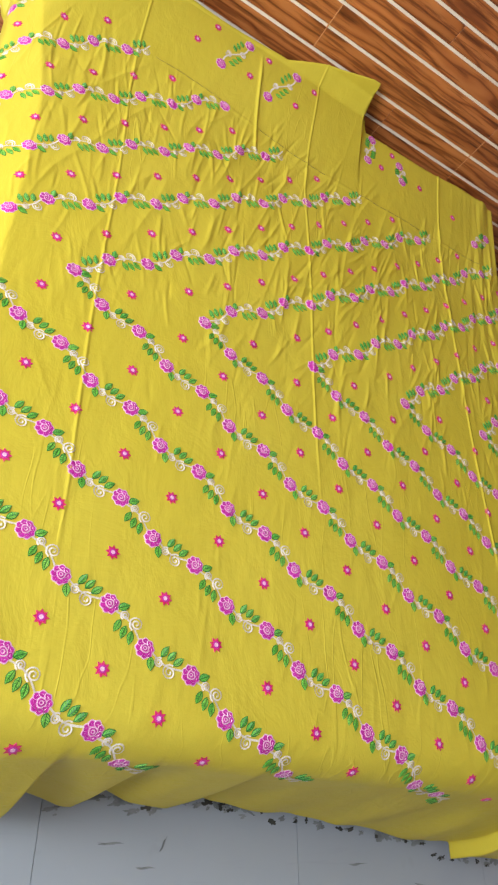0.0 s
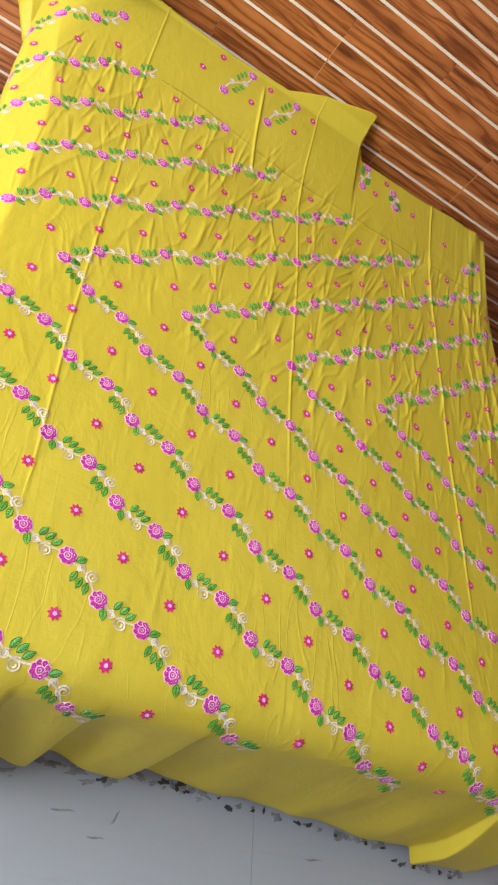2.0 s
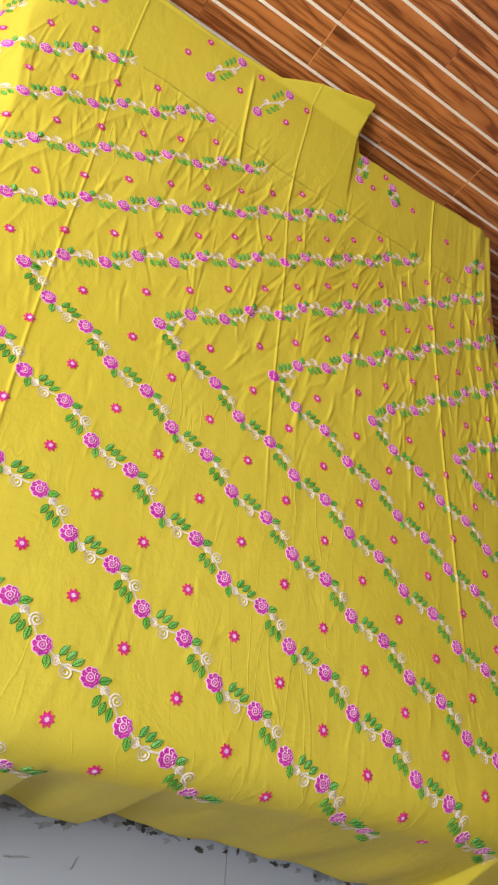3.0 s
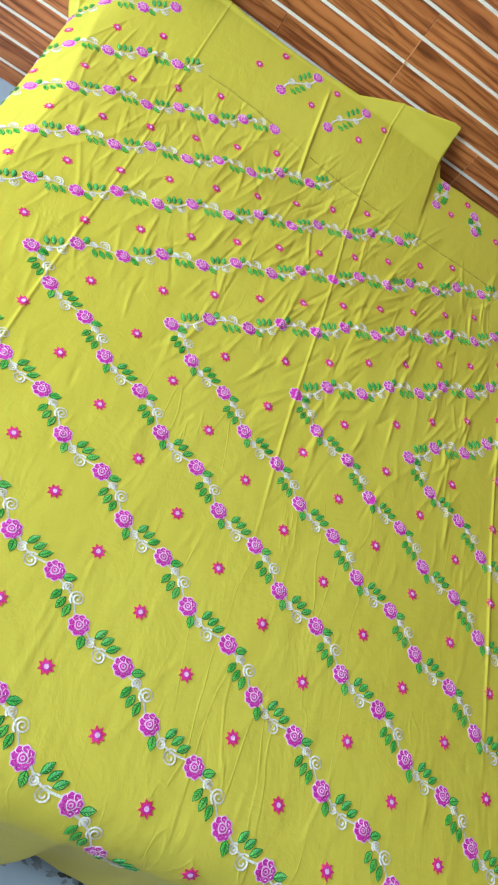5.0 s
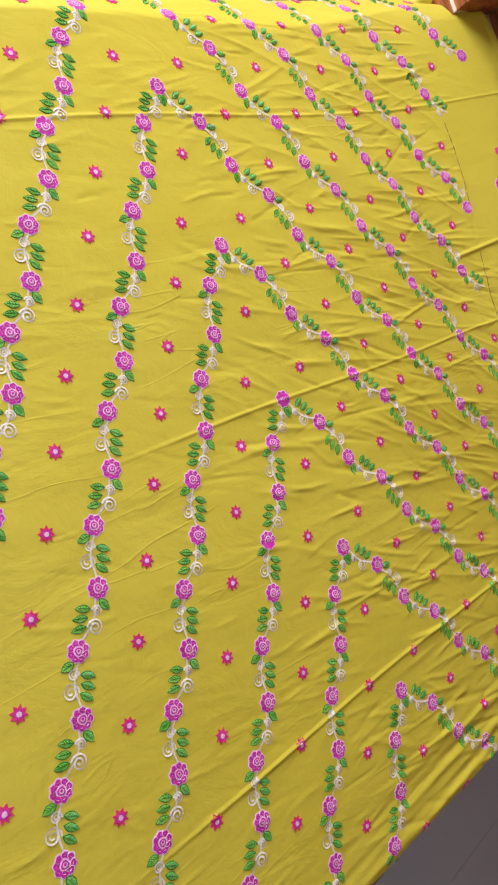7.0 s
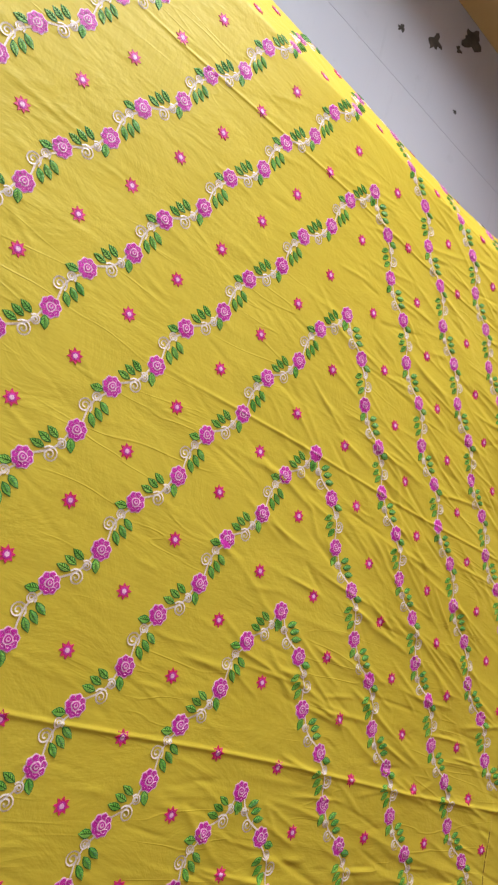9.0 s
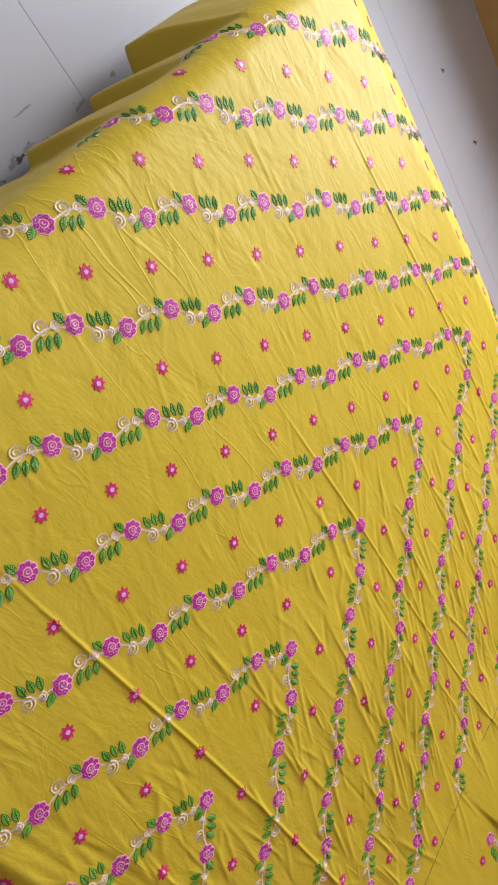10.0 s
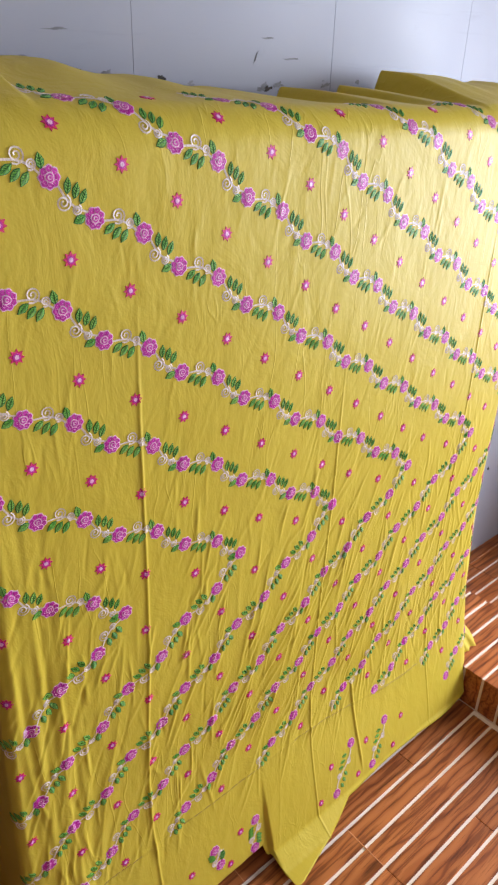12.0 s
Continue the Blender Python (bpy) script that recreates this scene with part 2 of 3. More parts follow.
def sheet_drop():
    """The white bed sheet that hangs below the cloth on the window side."""
    bm = bmesh.new()
    cols = []
    for i in range(61):
        y = -0.62 + 0.62 * i / 60
        col = []
        for j in range(9):
            t = j / 8
            x = X1 + 0.064 + 0.030 * t + 0.006 * t * noise.noise((y * 14, 0.3, t))
            col.append(bm.verts.new((x, y, 0.285 - 0.19 * t - 0.012 * t * noise.noise((y * 8, 4.0, 0)))))
        cols.append(col)
    for p, q in zip(cols, cols[1:]):
        for j in range(8):
            bm.faces.new((p[j], p[j + 1], q[j + 1], q[j]))
    ob = part("bed_sheet", bm, SHEET, bed, "white bed sheet with purple sprigs, hanging at the side", True)
    solid = ob.modifiers.new("thickness", "SOLIDIFY")
    solid.thickness = 0.0015
    return ob


bed_sheet = sheet_drop()
for py, pz, tilt in ((-0.555, 0.235, 0.4), (-0.548, 0.218, 1.6), (-0.562, 0.213, 2.6), (-0.30, 0.20, 0.9), (-0.29, 0.185, 2.1)):
    bm = bmesh.new()
    bmesh.ops.create_uvsphere(bm, u_segments=10, v_segments=6, radius=1.0, matrix=Matrix.Translation((X1 + 0.064 + 0.030 * (0.285 - pz) / 0.19, py, pz)) @ Matrix.Rotation(tilt, 4, "X") @ Matrix.Diagonal((0.0022, 0.010, 0.0048, 1)))
    part("printed_petal", bm, PURPLE, bed_sheet, "", True)

# ---- the embroidered cloth ----
ROLL = 0.055
SEAM = -0.500


def fold_line(x, centre, width):
    return math.exp(-((x - centre) / width) ** 2)


def smooth(t):
    t = min(max(t, 0.0), 1.0)
    return t * t * (3 - 2 * t)


def over_edge(u, edge, flare, r=ROLL):
    """Where a strip of cloth at length u lies that runs over a rounded edge: (along, drop)."""
    start = edge - r
    if u <= start:
        return u, 0.0
    top = math.radians(88 - flare)
    ang = (u - start) / r
    if ang <= top:
        return start + r * math.sin(ang), r * (1 - math.cos(ang))
    rest = u - start - r * top
    return start + r * math.sin(top) + rest * math.cos(top), r * (1 - math.cos(top)) + rest * math.sin(top)


def over_east(u, b):
    """The window side: a crease, a slope, then a rounded edge and the drop."""
    crease = 0.602 - 0.008 * smooth(b / 0.4) + 0.052 * smooth((-0.15 - b) / 0.45)
    x, d, left = u, 0.0, 0.0
    tilt, steep, r1, r2 = math.radians(27), math.radians(84), 0.018, 0.030
    if u <= crease:
        return x, d
    x, left = crease, u - crease
    for kind, size, a0, a1 in (("turn", r1, 0.0, tilt), ("run", 0.066 + 0.055 * smooth(b / 0.4) - 0.035 * smooth((-0.15 - b) / 0.45), tilt, tilt), ("turn", r2, tilt, steep), ("run", 9.0, steep, steep)):
        span = size * (a1 - a0) if kind == "turn" else size
        use = min(left, span)
        if kind == "turn":
            a2 = a0 + use / size
            x += size * (math.sin(a2) - math.sin(a0))
            d += size * (math.cos(a0) - math.cos(a2))
        else:
            x += use * math.cos(a0)
            d += use * math.sin(a0)
        left -= use
        if left <= 0:
            break
    return x, d


# short folds: middle, direction, half length, height, width; more of them towards the wall
CREASES = {}
crease_rnd = random.Random(11)
for q in range(820):
    cy = 0.72 - 1.24 * crease_rnd.random() ** 0.72
    cx = crease_rnd.uniform(-0.60, 0.62)
    near = smooth((0.42 - cy) / 0.6)
    ang = math.radians(66 + 26 * smooth((cx - 0.05) / 0.4) + 12 * smooth((-0.1 - cx) / 0.3)) + crease_rnd.gauss(0.0, 0.20)
    half = crease_rnd.uniform(0.012, 0.050) * (1 + 0.7 * near)
    tall = crease_rnd.uniform(0.0006, 0.0022) * (0.30 + 0.75 * near) * (1 - 0.42 * smooth((cx - 0.05) / 0.4)) * crease_rnd.choice((1, 1, -0.8))
    row = (cx, cy, math.cos(ang), math.sin(ang), half, tall, crease_rnd.uniform(0.0022, 0.0046))
    reach = abs(half * math.cos(ang)) + 0.02
    for cell in range(round((cx - reach) / 0.03), round((cx + reach) / 0.03) + 1):
        CREASES.setdefault(cell, []).append(row)


def seam(a):
    """Where the plain end panel is sewn on."""
    return -0.490 - 0.045 * smooth((a - 0.02) / 0.36) - 0.115 * smooth((a - 0.42) / 0.11)


def wrinkle(x, y):
    h = 0.0
    h += 0.0015 * fold_line(x, 0.462 + 0.003 * math.sin(9 * y), 0.0020) * smooth((0.62 - y) / 0.2)
    h += 0.0018 * fold_line(x, 0.048 + 0.018 * y + 0.002 * math.sin(11 * y), 0.0020) * smooth((0.45 - y) / 0.3)
    h += 0.0024 * fold_line(x, -0.364 + 0.025 * y + 0.003 * math.sin(8 * y + 1), 0.0024) * smooth((0.60 - y) / 0.3)
    slant = x - 0.28 * y + 0.02 * noise.noise((x * 3, y * 3, 0.4))
    ripple = noise.noise((slant * 24, y * 3.0, 1.7)) + 0.5 * noise.noise((slant * 52, y * 5.5, 4.2))
    h += ripple * (0.0004 + 0.0010 * smooth((0.26 - y) / 0.6)) * (1 - 0.4 * smooth((x - 0.05) / 0.4)) * (1 - 0.6 * smooth((SEAM - y) / 0.05))
    ridge = 1 - abs(noise.noise((slant * 12, y * 2.0, 9.1)) * 2.4)
    h += 0.0015 * max(ridge, 0) ** 8 * smooth((0.18 - y) / 0.4) * (1 - 0.75 * smooth((SEAM - y) / 0.05))
    for cx, cy, ux, uy, half, tall, wide in CREASES.get(round(x / 0.03), ()):
        along = (x - cx) * ux + (y - cy) * uy
        if abs(along) < half:
            off = (x - cx) * uy - (y - cy) * ux + 0.004 * math.sin(along * 22 + cx * 50)
            if abs(off) < 3 * wide:
                h += tall * math.exp(-(off / wide) ** 2) * (1 - (along / half) ** 2)
    h += 0.0025 * noise.noise((x * 4, y * 3, 2.0))
    h += 0.0035 * fold_line(x, 0.185 - 0.06 * (y + 0.58), 0.0035) * smooth((-0.43 - y) / 0.03) * smooth((y + 0.72) / 0.06)
    west = smooth((-0.43 - x) / 0.14) * smooth((0.45 - y) / 0.4)
    h += west * (0.0048 * noise.noise(((x - 0.1 * y) * 44, y * 2.6, 6.6)) + 0.0026 * noise.noise((x * 85, y * 4.0, 1.6)))
    return h


def flap(a):
    """How far the hanging front stands off the bed: it steps outwards at three gathers."""
    s = 0.036 * smooth((0.05 - a) / 0.5) - 0.012 * smooth(a / 0.12)
    s += 0.020 * smooth((a - 0.135) / 0.015) - 0.020 * smooth((a - 0.155) / 0.12)
    s += 0.026 * smooth((a - 0.285) / 0.015) - 0.020 * smooth((a - 0.31) / 0.085)
    s += 0.045 * smooth((a - 0.398) / 0.016) - 0.012 * smooth((a - 0.43) / 0.2)
    s += 0.026 * smooth((-0.440 - a) / 0.012)
    return s


def cloth_point(a, b, lift=0.0):
    """The place of the point (a, b) of the cloth as it lies on the bed."""
    y, dn = over_edge(b, Y1, 1)
    if a > 0:
        x, ds = over_east(a, b)
    else:
        x, ds = over_edge(-a, 0.584 + 0.030 * smooth((0.45 - b) / 0.9), -2, 0.022)
        x = -x
    drop = max(dn, ds)
    z = T - drop
    # gathers in the hanging parts
    sway = 0.007 * smooth(drop / 0.2)
    if dn >= ds:
        y += flap(a) * smooth(drop / 0.24)
        y += sway * (noise.noise((a * 9, 2.2, drop * 2)) + 0.5 * noise.noise((a * 21, 5.0, drop * 3)))
    else:
        k = 1 if a > 0 else -1
        x += k * sway * (noise.noise((b * 9, 7.2, drop * 2)) + 0.5 * noise.noise((b * 19, 1.0, drop * 3)))
    # towards the wall the cloth climbs over the bedding
    up = min(max((-0.40 - b) / 0.36, 0.0), 1.0) ** 1.3
    z += 0.062 * up * (smooth((X1 + 0.11 - a) / 0.10) if a > 0 else 1 - 0.7 * smooth((-0.56 - a) / 0.1))
    layer = smooth((a + 0.115) / 0.010) * smooth((SEAM - b) / 0.22)
    z += 0.012 * layer
    # one corner of the hem stands up against the wall
    z += max(-0.728 - b, 0.0) * 1.1
    flat = 1 - smooth(drop / 0.08)
    z += wrinkle(a, b) * (0.25 + 0.75 * flat)
    z += 0.0014 * fold_line(b, seam(a), 0.003) * flat * smooth((0.44 - a) / 0.06)
    y = max(y, -0.757 - 0.1 * max(-0.757 - y, 0.0))
    return Vector((x, y, max(z + lift, 0.012)))


def cloth_normal(a, b):
    e = 0.004
    p = cloth_point(a, b)
    n = (cloth_point(a + e, b) - p).cross(cloth_point(a, b + e) - p)
    return n.normalized() if n.length > 1e-9 else Vector((0, 0, 1))


def hem_back(a):
    """Length of the cloth over the front edge of the bed."""
    s = 0.268 + 0.010 * noise.noise((a * 2.3, 0.0, 3.3)) + 0.007 * noise.noise((a * 9, 0.0, 8.3))
    s += 0.010 * smooth((-0.440 - a) / 0.012) - 0.012 * smooth((a - 0.40) / 0.03)
    return Y1 + s


def hem_wall(a):
    """Edge of the cloth at the wall."""
    s = -0.733 + 0.010 * noise.noise((a * 5.0, 1.0, 1.0))
    s -= 0.058 * min(max((0.13 - a) / 0.215, 0.0), 1.0) * smooth((a + 0.112) / 0.010)
    s += 0.030 * smooth((-0.118 - a) / 0.01) - 0.02 * smooth((-0.3 - a) / 0.2)
    return s


def hem_east(b):
    """Edge of the cloth on the window side; shorter towards the wall."""
    return 0.838 - 0.085 * smooth((-0.05 - b) / 0.4) + 0.008 * noise.noise((b * 5, 2.0, 6.0))


A_LO, A_HI = X0 - 0.25, X1 + 0.23
NA, NB = 960, 440
bm = bmesh.new()
grid = []
for i in range(NA + 1):
    a = A_LO + (A_HI - A_LO) * i / NA
    lo, hi = hem_wall(a), hem_back(a)
    col = []
    for j in range(NB + 1):
        b = lo + (hi - lo) * j / NB
        ae = a if a < 0.6 else 0.6 + (a - 0.6) * (hem_east(b) - 0.6) / (A_HI - 0.6)
        col.append(bm.verts.new(cloth_point(ae, b)))
    grid.append(col)
for i in range(NA):
    for j in range(NB):
        bm.faces.new((grid[i][j], grid[i + 1][j], grid[i + 1][j + 1], grid[i][j + 1]))
cloth = tagged(mesh_object("embroidered_cloth", bm, [YELLOW], None, True),
               label="yellow cotton cloth with embroidered pink roses, spread on the bed", category="cloth")
thick = cloth.modifiers.new("thickness", "SOLIDIFY")
thick.thickness, thick.offset = 0.0012, -1


class Stitcher:
    """Lays flat embroidered shapes on the cloth; shapes are drawn round an origin with a turn."""

    def __init__(self):
        self.bm = bmesh.new()

    def put(self, a, b, turn, ring, high, mat_index=0, dome=0.0):
        """ring: outline (u, v) round (a, b); a fan with a raised middle."""
        c, s = math.cos(turn), math.sin(turn)
        pts = [(a + u * c - v * s, b + u * s + v * c) for u, v in ring]
        n = cloth_normal(a, b)
        mid = (sum(p[0] for p in pts) / len(pts), sum(p[1] for p in pts) / len(pts))
        top = self.bm.verts.new(cloth_point(*mid) + n * (high + dome))
        rim = [self.bm.verts.new(cloth_point(*p) + n * high) for p in pts]
        low = [self.bm.verts.new(cloth_point(*p) - n * 0.0005) for p in pts]
        k = len(pts)
        for i in range(k):
            f = self.bm.faces.new((top, rim[i], rim[(i + 1) % k]))
            f.material_index = mat_index
            f = self.bm.faces.new((rim[i], low[i], low[(i + 1) % k], rim[(i + 1) % k]))
            f.material_index = mat_index

    def ribbon(self, line, width, high, mat_index=0):
        """A stitched line along cloth points (a, b)."""
        left, right = [], []
        for i, (a, b) in enumerate(line):
            a0, b0 = line[max(i - 1, 0)]
            a1, b1 = line[min(i + 1, len(line) - 1)]
            d = Vector((a1 - a0, b1 - b0)).normalized()
            n = cloth_normal(a, b)
            left.append(self.bm.verts.new(cloth_point(a - d.y * width / 2, b + d.x * width / 2) + n * high * 0.5))
            right.append(self.bm.verts.new(cloth_point(a + d.y * width / 2, b - d.x * width / 2) + n * high))
        for i in range(len(line) - 1):
            f = self.bm.faces.new((left[i], left[i + 1], right[i + 1], right[i]))
            f.material_index = mat_index

    def done(self, name, mats, parent, label=""):
        bmesh.ops.recalc_face_normals(self.bm, faces=self.bm.faces[:])
        return part(name, self.bm, mats, parent, label)


def circle(r, k=12, wave=0.0, lobes=6, phase=0.0):
    return [(r * (1 + wave * math.cos(lobes * 2 * math.pi * i / k + phase)) * math.cos(2 * math.pi * i / k),
             r * (1 + wave * math.cos(lobes * 2 * math.pi * i / k + phase)) * math.sin(2 * math.pi * i / k)) for i in range(k)]


def rose(a, b, turn, parent, size=0.0118):
    s = Stitcher()
    s.put(a, b, turn, circle(size * 1.055, 32, 0.07, 8), 0.0005, 1)
    s.put(a, b, turn, circle(size * 0.94, 32, 0.085, 8), 0.0009, 0)
    for i in range(8):
        t = turn + 2 * math.pi * (i + 0.5) / 8
        s.ribbon([(a + size * r * math.cos(t + w), b + size * r * math.sin(t + w)) for r, w in ((0.44, -0.25), (0.62, 0.10), (0.80, 0.12), (0.94, 0.0))], size * 0.052, 0.0014, 1)
        s.ribbon([(a + size * 0.72 * math.cos(t + w), b + size * 0.72 * math.sin(t + w)) for w in (0.24, 0.38, 0.54)], size * 0.045, 0.0014, 1)
    s.put(a, b, turn, circle(size * 0.48, 14, 0.08, 3), 0.0013, 1)
    s.put(a, b, turn, circle(size * 0.36, 14, 0.08, 3), 0.0016, 0)
    s.put(a, b, turn, circle(size * 0.22, 8), 0.0019, 1)
    s.put(a + size * 0.05, b, turn, circle(size * 0.13, 6), 0.0022, 0)
    return s.done("rose", [PINK, PALE], parent)


def leaf_ring(length, width):
    return [(length * t, width * math.sin(math.pi * t ** 0.9)) for t in (0.0, 0.12, 0.3, 0.55, 0.8)] + [(length, 0)] + \
           [(length * t, -width * math.sin(math.pi * t ** 0.9)) for t in (0.8, 0.55, 0.3, 0.12)]


def leaf(a, b, turn, parent, length=0.022, width=0.0058):
    s = Stitcher()
    c, n = math.cos(turn), math.sin(turn)
    s.put(a, b, turn, leaf_ring(length, width), 0.0006, 1)
    s.put(a + 0.0013 * c, b + 0.0013 * n, turn, leaf_ring(length * 0.87, width * 0.76), 0.0011, 0)
    s.ribbon([(a + length * t * c, b + length * t * n) for t in (0.08, 0.4, 0.85)], 0.0012, 0.0017, 1)
    for t in (0.25, 0.42, 0.58):
        for g in (1, -1):
            x0, y0 = a + length * t * c, b + length * t * n
            dx, dy = 0.0026 * c - g * width * 0.62 * n, 0.0026 * n + g * width * 0.62 * c
            s.ribbon([(x0, y0), (x0 + dx, y0 + dy)], 0.0009, 0.0016, 1)
    return s.done("leaf", [GREEN, GREEN_DARK], parent)


def spiral(a, b, turn, r, hand):
    """A curl that ends in its own middle."""
    line = []
    for i in range(25):
        t = i / 24
        ang = turn + hand * t * 3.9 * math.pi
        rr = r * (1 - 0.86 * t)
        line.append((a + rr * math.cos(ang), b + rr * math.sin(ang)))
    return line


TIP, STEP = Vector((0.05164, 0.09306)), Vector((0.22545, 0.00619))      # a chevron's tip, and tip to tip
ARM = {1: Vector((-0.05652, 0.03403)), -1: Vector((-0.05739, -0.04009))}  # rose to rose along the arms


def tip(k):
    return TIP + STEP * (k - 3)


def arm_frame(side):
    """Unit vectors along an arm (outwards from the tip) and square to it (towards the chevron's outside)."""
    d = ARM[side].normalized()
    return d, Vector((-d.y, d.x)) * (-side)


def inside(p, end=0.800):
    return X0 - 0.035 < p.x < hem_east(p.y) - 0.03 and seam(p.x) + 0.004 < p.y < end


def vine(k, side):
    d, n = arm_frame(side)
    base = tip(k)
    at = []
    for i in range(0, 26):
        p = base + ARM[side] * i + (n * 0.0133 if i % 2 else Vector((0, 0)))
        at.append((i, p))
    seen = [(i, p) for i, p in at if inside(p)]
    if len(seen) < 2:
        return
    stem = Stitcher()
    leaves, roses = [], []
    for i, p in seen:
        q = at[i + 1][1] if i + 1 < len(at) else p
        out = -n if i % 2 else n      # side of this stretch on which the leaves stand
        if i > 0 or side == 1:
            roses.append((p, math.atan2(d.y, d.x) + 0.4 * i))
        if not inside(p + d * 0.04, 0.842):
            continue
        # stem from rose to rose, with a swing
        line = []
        for t in [j / 8 for j in range(9)]:
            m = p.lerp(q, 0.16 + 0.68 * t)
            line.append(tuple(m - out * 0.006 * math.sin(math.pi * t) * (1 if i % 2 else 1)))
        stem.ribbon(line, 0.0024, 0.0009)
        # two curls on the side away from the leaves
        for u, r, off in ((0.36, 0.0062, 0.0066), (0.62, 0.0094, 0.0108)):
            c = p.lerp(q, u) - out * off
            stem.ribbon(spiral(c.x, c.y, math.atan2(out.y, out.x), r, 1 if i % 2 else -1), 0.0018, 0.0010)
        # three leaves fan out on one side, a single one on the other
        for u, off, lean in ((0.34, 0.0008, 1.50), (0.48, 0.0005, 1.36), (0.62, -0.0010, 1.18)):
            c = p.lerp(q, u) + out * off
            v = d * math.cos(lean) + out * math.sin(lean)
            leaves.append((c, math.atan2(v.y, v.x), 0.0180, 0.0047))
        c = p.lerp(q, 0.17) - out * 0.005
        v = d * 0.75 - out
        leaves.append((c, math.atan2(v.y, v.x), 0.0170, 0.0054))
    part_stem = stem.done("embroidered_vine", [WHITE], cloth, "cream stem with curls, pink roses and green leaves")
    for p, t in roses:
        rose(p.x, p.y, t, part_stem)
    for c, t, le, w in leaves:
        leaf(c.x, c.y, t, part_stem, le, w)


for k in range(0, 12):
    for side in (1, -1):
        vine(k, side)


def star(p, turn):
    s = Stitcher()
    s.put(p.x, p.y, turn, [((0.0098 if i % 2 == 0 else 0.0060) * math.cos(math.pi * i / 8), (0.0098 if i % 2 == 0 else 0.0060) * math.sin(math.pi * i / 8)) for i in range(16)], 0.0008, 0)
    s.put(p.x, p.y, turn, circle(0.0050, 8), 0.0011, 2)
    s.put(p.x, p.y, turn, circle(0.0028, 8), 0.0014, 1)
    return s.done("small_flower", [PINK_DEEP, PALE, PINK], cloth)


for k in range(-1, 11):
    for side in (1, -1):
        for i in range(0 if side == 1 else 1, 18):
            u = 0.13 + 1.335 * i if side == 1 else 0.08 + 1.31 * i
            p = tip(k) + STEP * (0.615 if i == 0 else 0.545 if side == 1 else 0.505) + ARM[side] * u
            p += Vector((noise.noise((k * 3.1, i * 2.3, side)), noise.noise((k * 2.3, i * 1.7, side + 5)))) * 0.003
            if inside(p):
                star(p, 0.7 * i + k)


def motif(a0, b0, a1, b1):
    """A short sprig between two small roses on the plain end panel."""
    p, q = Vector((a0, b0)), Vector((a1, b1))
    d = (q - p).normalized()
    n = Vector((-d.y, d.x))
    st = Stitcher()
    st.ribbon([tuple(p.lerp(q, t) + n * 0.008 * math.sin(2 * math.pi * t)) for t in [j / 10 for j in range(1, 10)]], 0.0034, 0.001)
    for u, g in ((0.35, 1), (0.65, -1)):
        c = p.lerp(q, u) + n * 0.010 * g
        st.ribbon(spiral(c.x, c.y, 0.4, 0.008, g), 0.003, 0.001)
    ob = st.done("embroidered_sprig", [WHITE], cloth, "short cream sprig with two pink roses")
    rose(p.x, p.y, 0.3, ob, 0.0115)
    rose(q.x, q.y, 0.9, ob, 0.0115)
    for u, g in ((0.22, -1), (0.34, -1), (0.46, -1), (0.56, 1), (0.68, 1), (0.8, 1)):
        c = p.lerp(q, u) + n * 0.004 * g
        v = d * 0.5 + n * g
        leaf(c.x, c.y, math.atan2(v.y, v.x), ob, 0.018, 0.0048)


for m4 in ((0.287, -0.62, 0.228, -0.712), (0.163, -0.61, 0.097, -0.71), (-0.138, -0.62, -0.148, -0.69), (-0.24, -0.66, -0.25, -0.615), (-0.51, -0.555, -0.56, -0.60)):
    motif(*m4)
for sx, sy in ((0.35, -0.645), (0.31, -0.708), (0.215, -0.635), (0.175, -0.705), (0.09, -0.63), (0.045, -0.70), (-0.18, -0.62), (-0.215, -0.68), (-0.31, -0.63), (-0.43, -0.60)):
    star(Vector((sx, sy)), sx * 20)

# dashed stitches of the seam
for i in range(46):
    a = -0.52 + i * 0.0232
    if a < 0.41 and noise.noise((a * 7, 0, 0)) > -0.18:
        st = Stitcher()
        st.ribbon([(a, seam(a)), (a + 0.008, seam(a + 0.008)), (a + 0.019, seam(a + 0.019))], 0.0010, 0.0012)
        st.done("seam_stitch", [SEAM_THREAD], cloth)

# the tail of the cloth, bunched at the corner of the bed
bm = bmesh.new()
rings = []
for i in range(61):
    t = i / 60
    cy = -0.550 - 0.212 * t
    cx = 0.692 + 0.020 * math.sin(2.6 * t)
    cz = 0.255 + 0.075 * smooth(t * 1.6)
    r = 0.008 + 0.034 * min(max(t, 0.02) * 2.6, 1.0) ** 0.7 * (1 - 0.35 * smooth((t - 0.8) / 0.2))
    ring = []
    for j in range(48):
        an = 2 * math.pi * j / 48
        rr = r * (1 + 0.34 * noise.noise((math.cos(an) * 1.8 + 3, math.sin(an) * 1.8, t * 1.6)) + 0.20 * noise.noise((math.cos(an + t) * 4.2, math.sin(an + t) * 4.2, t * 2.4)))
        ring.append(bm.verts.new((cx + rr * math.cos(an), cy, cz + rr * 1.05 * math.sin(an))))
    rings.append(ring)
for i in range(60):
    for j in range(48):
        bm.faces.new((rings[i][j], rings[i][(j + 1) % 48], rings[i + 1][(j + 1) % 48], rings[i + 1][j]))
bm.faces.new(rings[0][::-1])
bm.faces.new(rings[-1])
bmesh.ops.recalc_face_normals(bm, faces=bm.faces[:])
part("bunched_tail", bm, YELLOW, cloth, "bunched yellow cloth end hanging over the edge", True)

# ---- wood-print wall tiles, row by row ----
ROW, LINE, FIRST = 0.0585, 0.0075, 0.453
PLANKS = {}


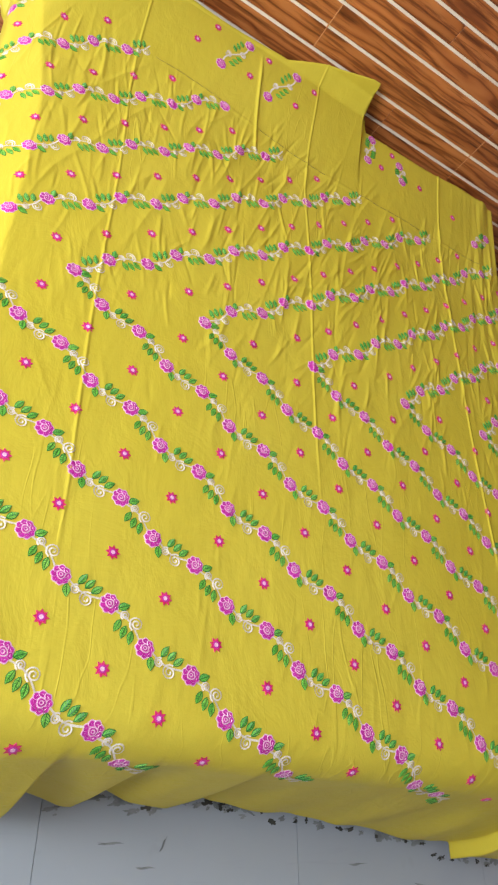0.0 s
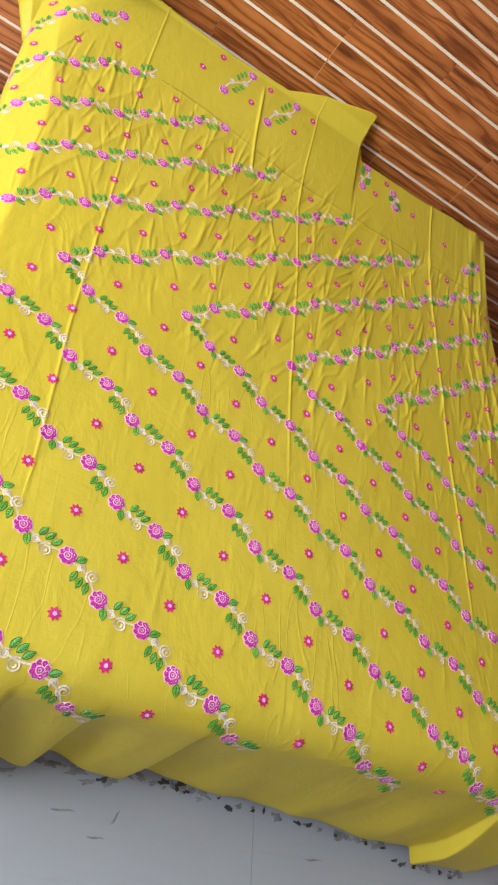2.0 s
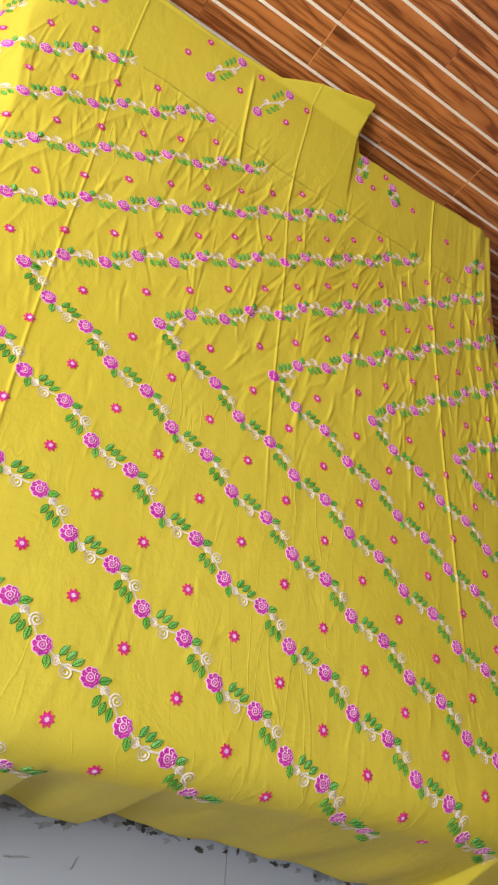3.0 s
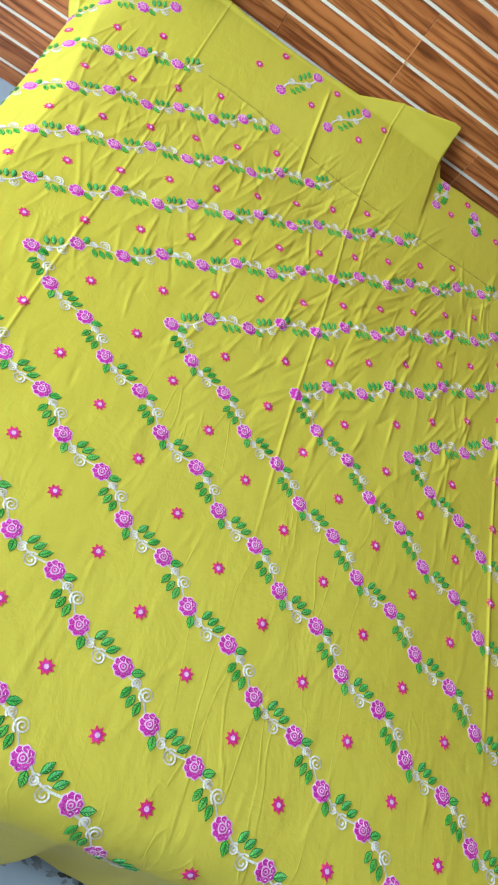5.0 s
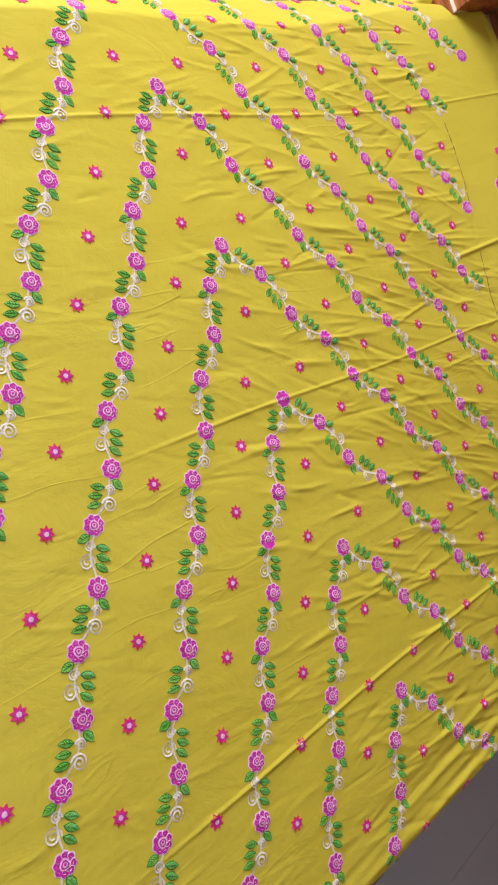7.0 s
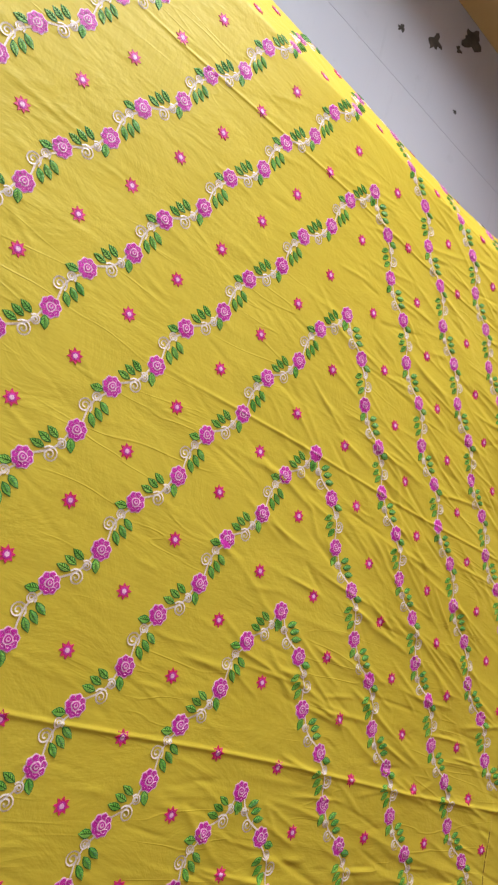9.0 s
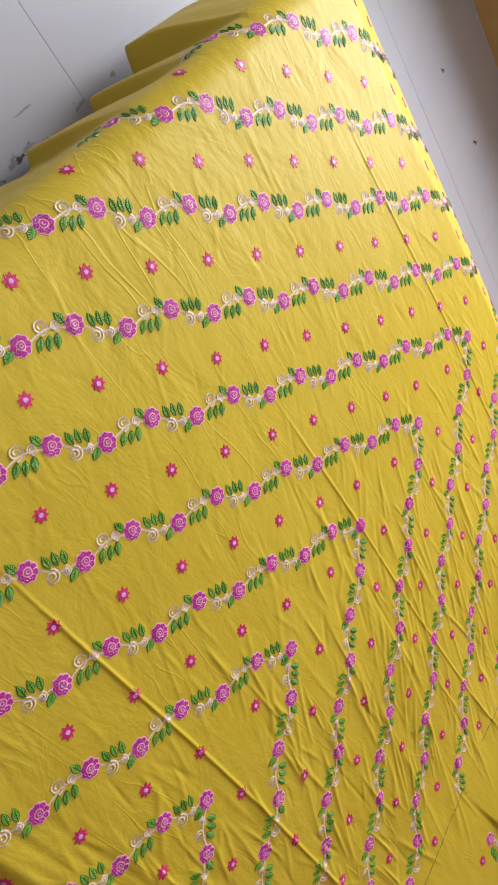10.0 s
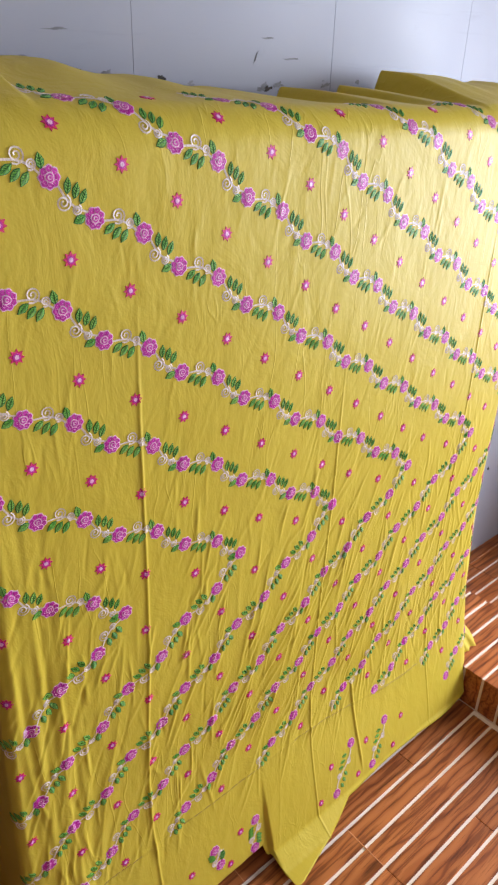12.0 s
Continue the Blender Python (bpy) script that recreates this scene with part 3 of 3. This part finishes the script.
def plank(length, height, depth, parent, x, y, z, turned=False):
    key = (round(length, 4), round(height, 4), turned)
    if key not in PLANKS:
        bm = box(0, depth, 0, length, 0, height) if turned else box(0, length, 0, depth, 0, height)
        top = [e for e in bm.edges if all((v.co.x < 1e-6 if turned else v.co.y > depth - 1e-6) for v in e.verts)]
        bmesh.ops.bevel(bm, geom=top, offset=0.0012, segments=1, affect="EDGES")
        me = bpy.data.meshes.new("wall_plank")
        bm.to_mesh(me)
        bm.free()
        me.materials.append(WOOD)
        PLANKS[key] = me
    ob = new("wall_plank", PLANKS[key])
    ob.location, ob.parent = (x, y, z), parent


def rows():
    z = FIRST - 8 * ROW
    k = -8
    while z < 1.45:
        lo, hi = max(z + LINE / 2, 0.0), z + ROW - LINE / 2
        if hi - lo > 0.01:
            yield k, lo, hi - lo
        z += ROW
        k += 1


for k, z, h in rows():
    x = 0.085 - 0.531 * 5 + (0.2655 if k % 4 == 3 else 0.0)
    while x < PIER_X0:
        x1 = min(x + 0.5304, PIER_X0)
        x0 = max(x, WEST)
        if x1 - x0 > 0.02:
            plank(x1 - x0, h, 0.006, wall_south, x0, WALL_C - 0.0055, z)
        x += 0.531
    plank(PIER_X1 - PIER_X0, h, 0.006, pier, PIER_X0, PIER_Y - 0.0055, z)
    plank(PIER_Y - 0.006 - WALL_C - 0.002, h, 0.006, pier, PIER_X0 + 0.0005, WALL_C + 0.002, z, True)
    plank(0.30, h, 0.006, wall_far, PIER_X1 + 0.001, FAR_Y - 0.0055, z - 0.006 if z > 0.02 else z)
    plank(EAST - PIER_X1 - 0.304, h, 0.006, wall_far, PIER_X1 + 0.3025, FAR_Y - 0.0055, z - 0.006 if z > 0.02 else z)

# ---- floor slabs ----
XS, YS = (WEST, -1.03, -0.577, -0.126, 0.3255, 0.767, 1.208, EAST), (-0.90, 1.52, BACK)
for i in range(len(XS) - 1):
    for j in range(len(YS) - 1):
        mesh_object("floor_slab", box(XS[i] + 0.0005, XS[i + 1] - 0.0005, YS[j] + 0.0005, YS[j + 1] - 0.0005, -0.006, 0.0), [TILE], floor)
# joints of the printed wall tiles
for x, k0 in ((0.085, 0), (-0.446, -1), (-0.977, 0), (-0.18, -2)):
    z = FIRST + ROW * k0
    part("tile_joint", box(x - 0.0011, x + 0.0011, WALL_C - 0.004, WALL_C + 0.0008, z + 0.004, z + ROW * (2 if k0 > -2 else 1) - 0.004), JOINT, wall_south)


def stain(x, y, r, stretch, turn, seed, material=DIRT):
    bm = bmesh.new()
    c = bm.verts.new((x, y, 0.0012))
    ring = []
    for i in range(22):
        an = 2 * math.pi * i / 22
        rr = r * (0.75 + 0.75 * noise.noise((math.cos(an) * 1.7, math.sin(an) * 1.7, seed)) + 0.3 * noise.noise((math.cos(an) * 5, math.sin(an) * 5, seed)))
        u, v = rr * stretch * math.cos(an), rr * math.sin(an)
        ring.append(bm.verts.new((x + u * math.cos(turn) - v * math.sin(turn), y + u * math.sin(turn) + v * math.cos(turn), 0.0008)))
    for i in range(22):
        bm.faces.new((c, ring[i], ring[(i + 1) % 22]))
    part("floor_stain", bm, material, floor)


for x, y, r, st in ((1.356, -0.158, 0.013, 1.5), (1.431, -0.288, 0.026, 1.7), (1.577, -0.430, 0.036, 1.9), (1.493, -0.383, 0.012, 1.4), (1.45, -0.05, 0.009, 1.3), (1.38, 0.12, 0.008, 1.5), (1.30, -0.42, 0.007, 1.5), (1.36, 0.34, 0.007, 1.2)):
    stain(x, y, r, st, -0.75, x * 9)
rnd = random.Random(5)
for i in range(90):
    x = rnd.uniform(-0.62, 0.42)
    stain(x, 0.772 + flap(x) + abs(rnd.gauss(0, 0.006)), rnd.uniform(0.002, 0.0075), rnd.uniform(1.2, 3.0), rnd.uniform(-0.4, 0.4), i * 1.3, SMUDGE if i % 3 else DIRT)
for x, y, l, t in ((0.13, 0.832, 0.03, 1.1), (0.22, 0.83, 0.05, 0.05), (0.16, 0.86, 0.04, 0.03), (-0.25, 0.85, 0.05, 0.08), (-0.40, 0.88, 0.04, -0.1)):
    stain(x, y, 0.0018, l / 0.0035, t, x, SMUDGE)
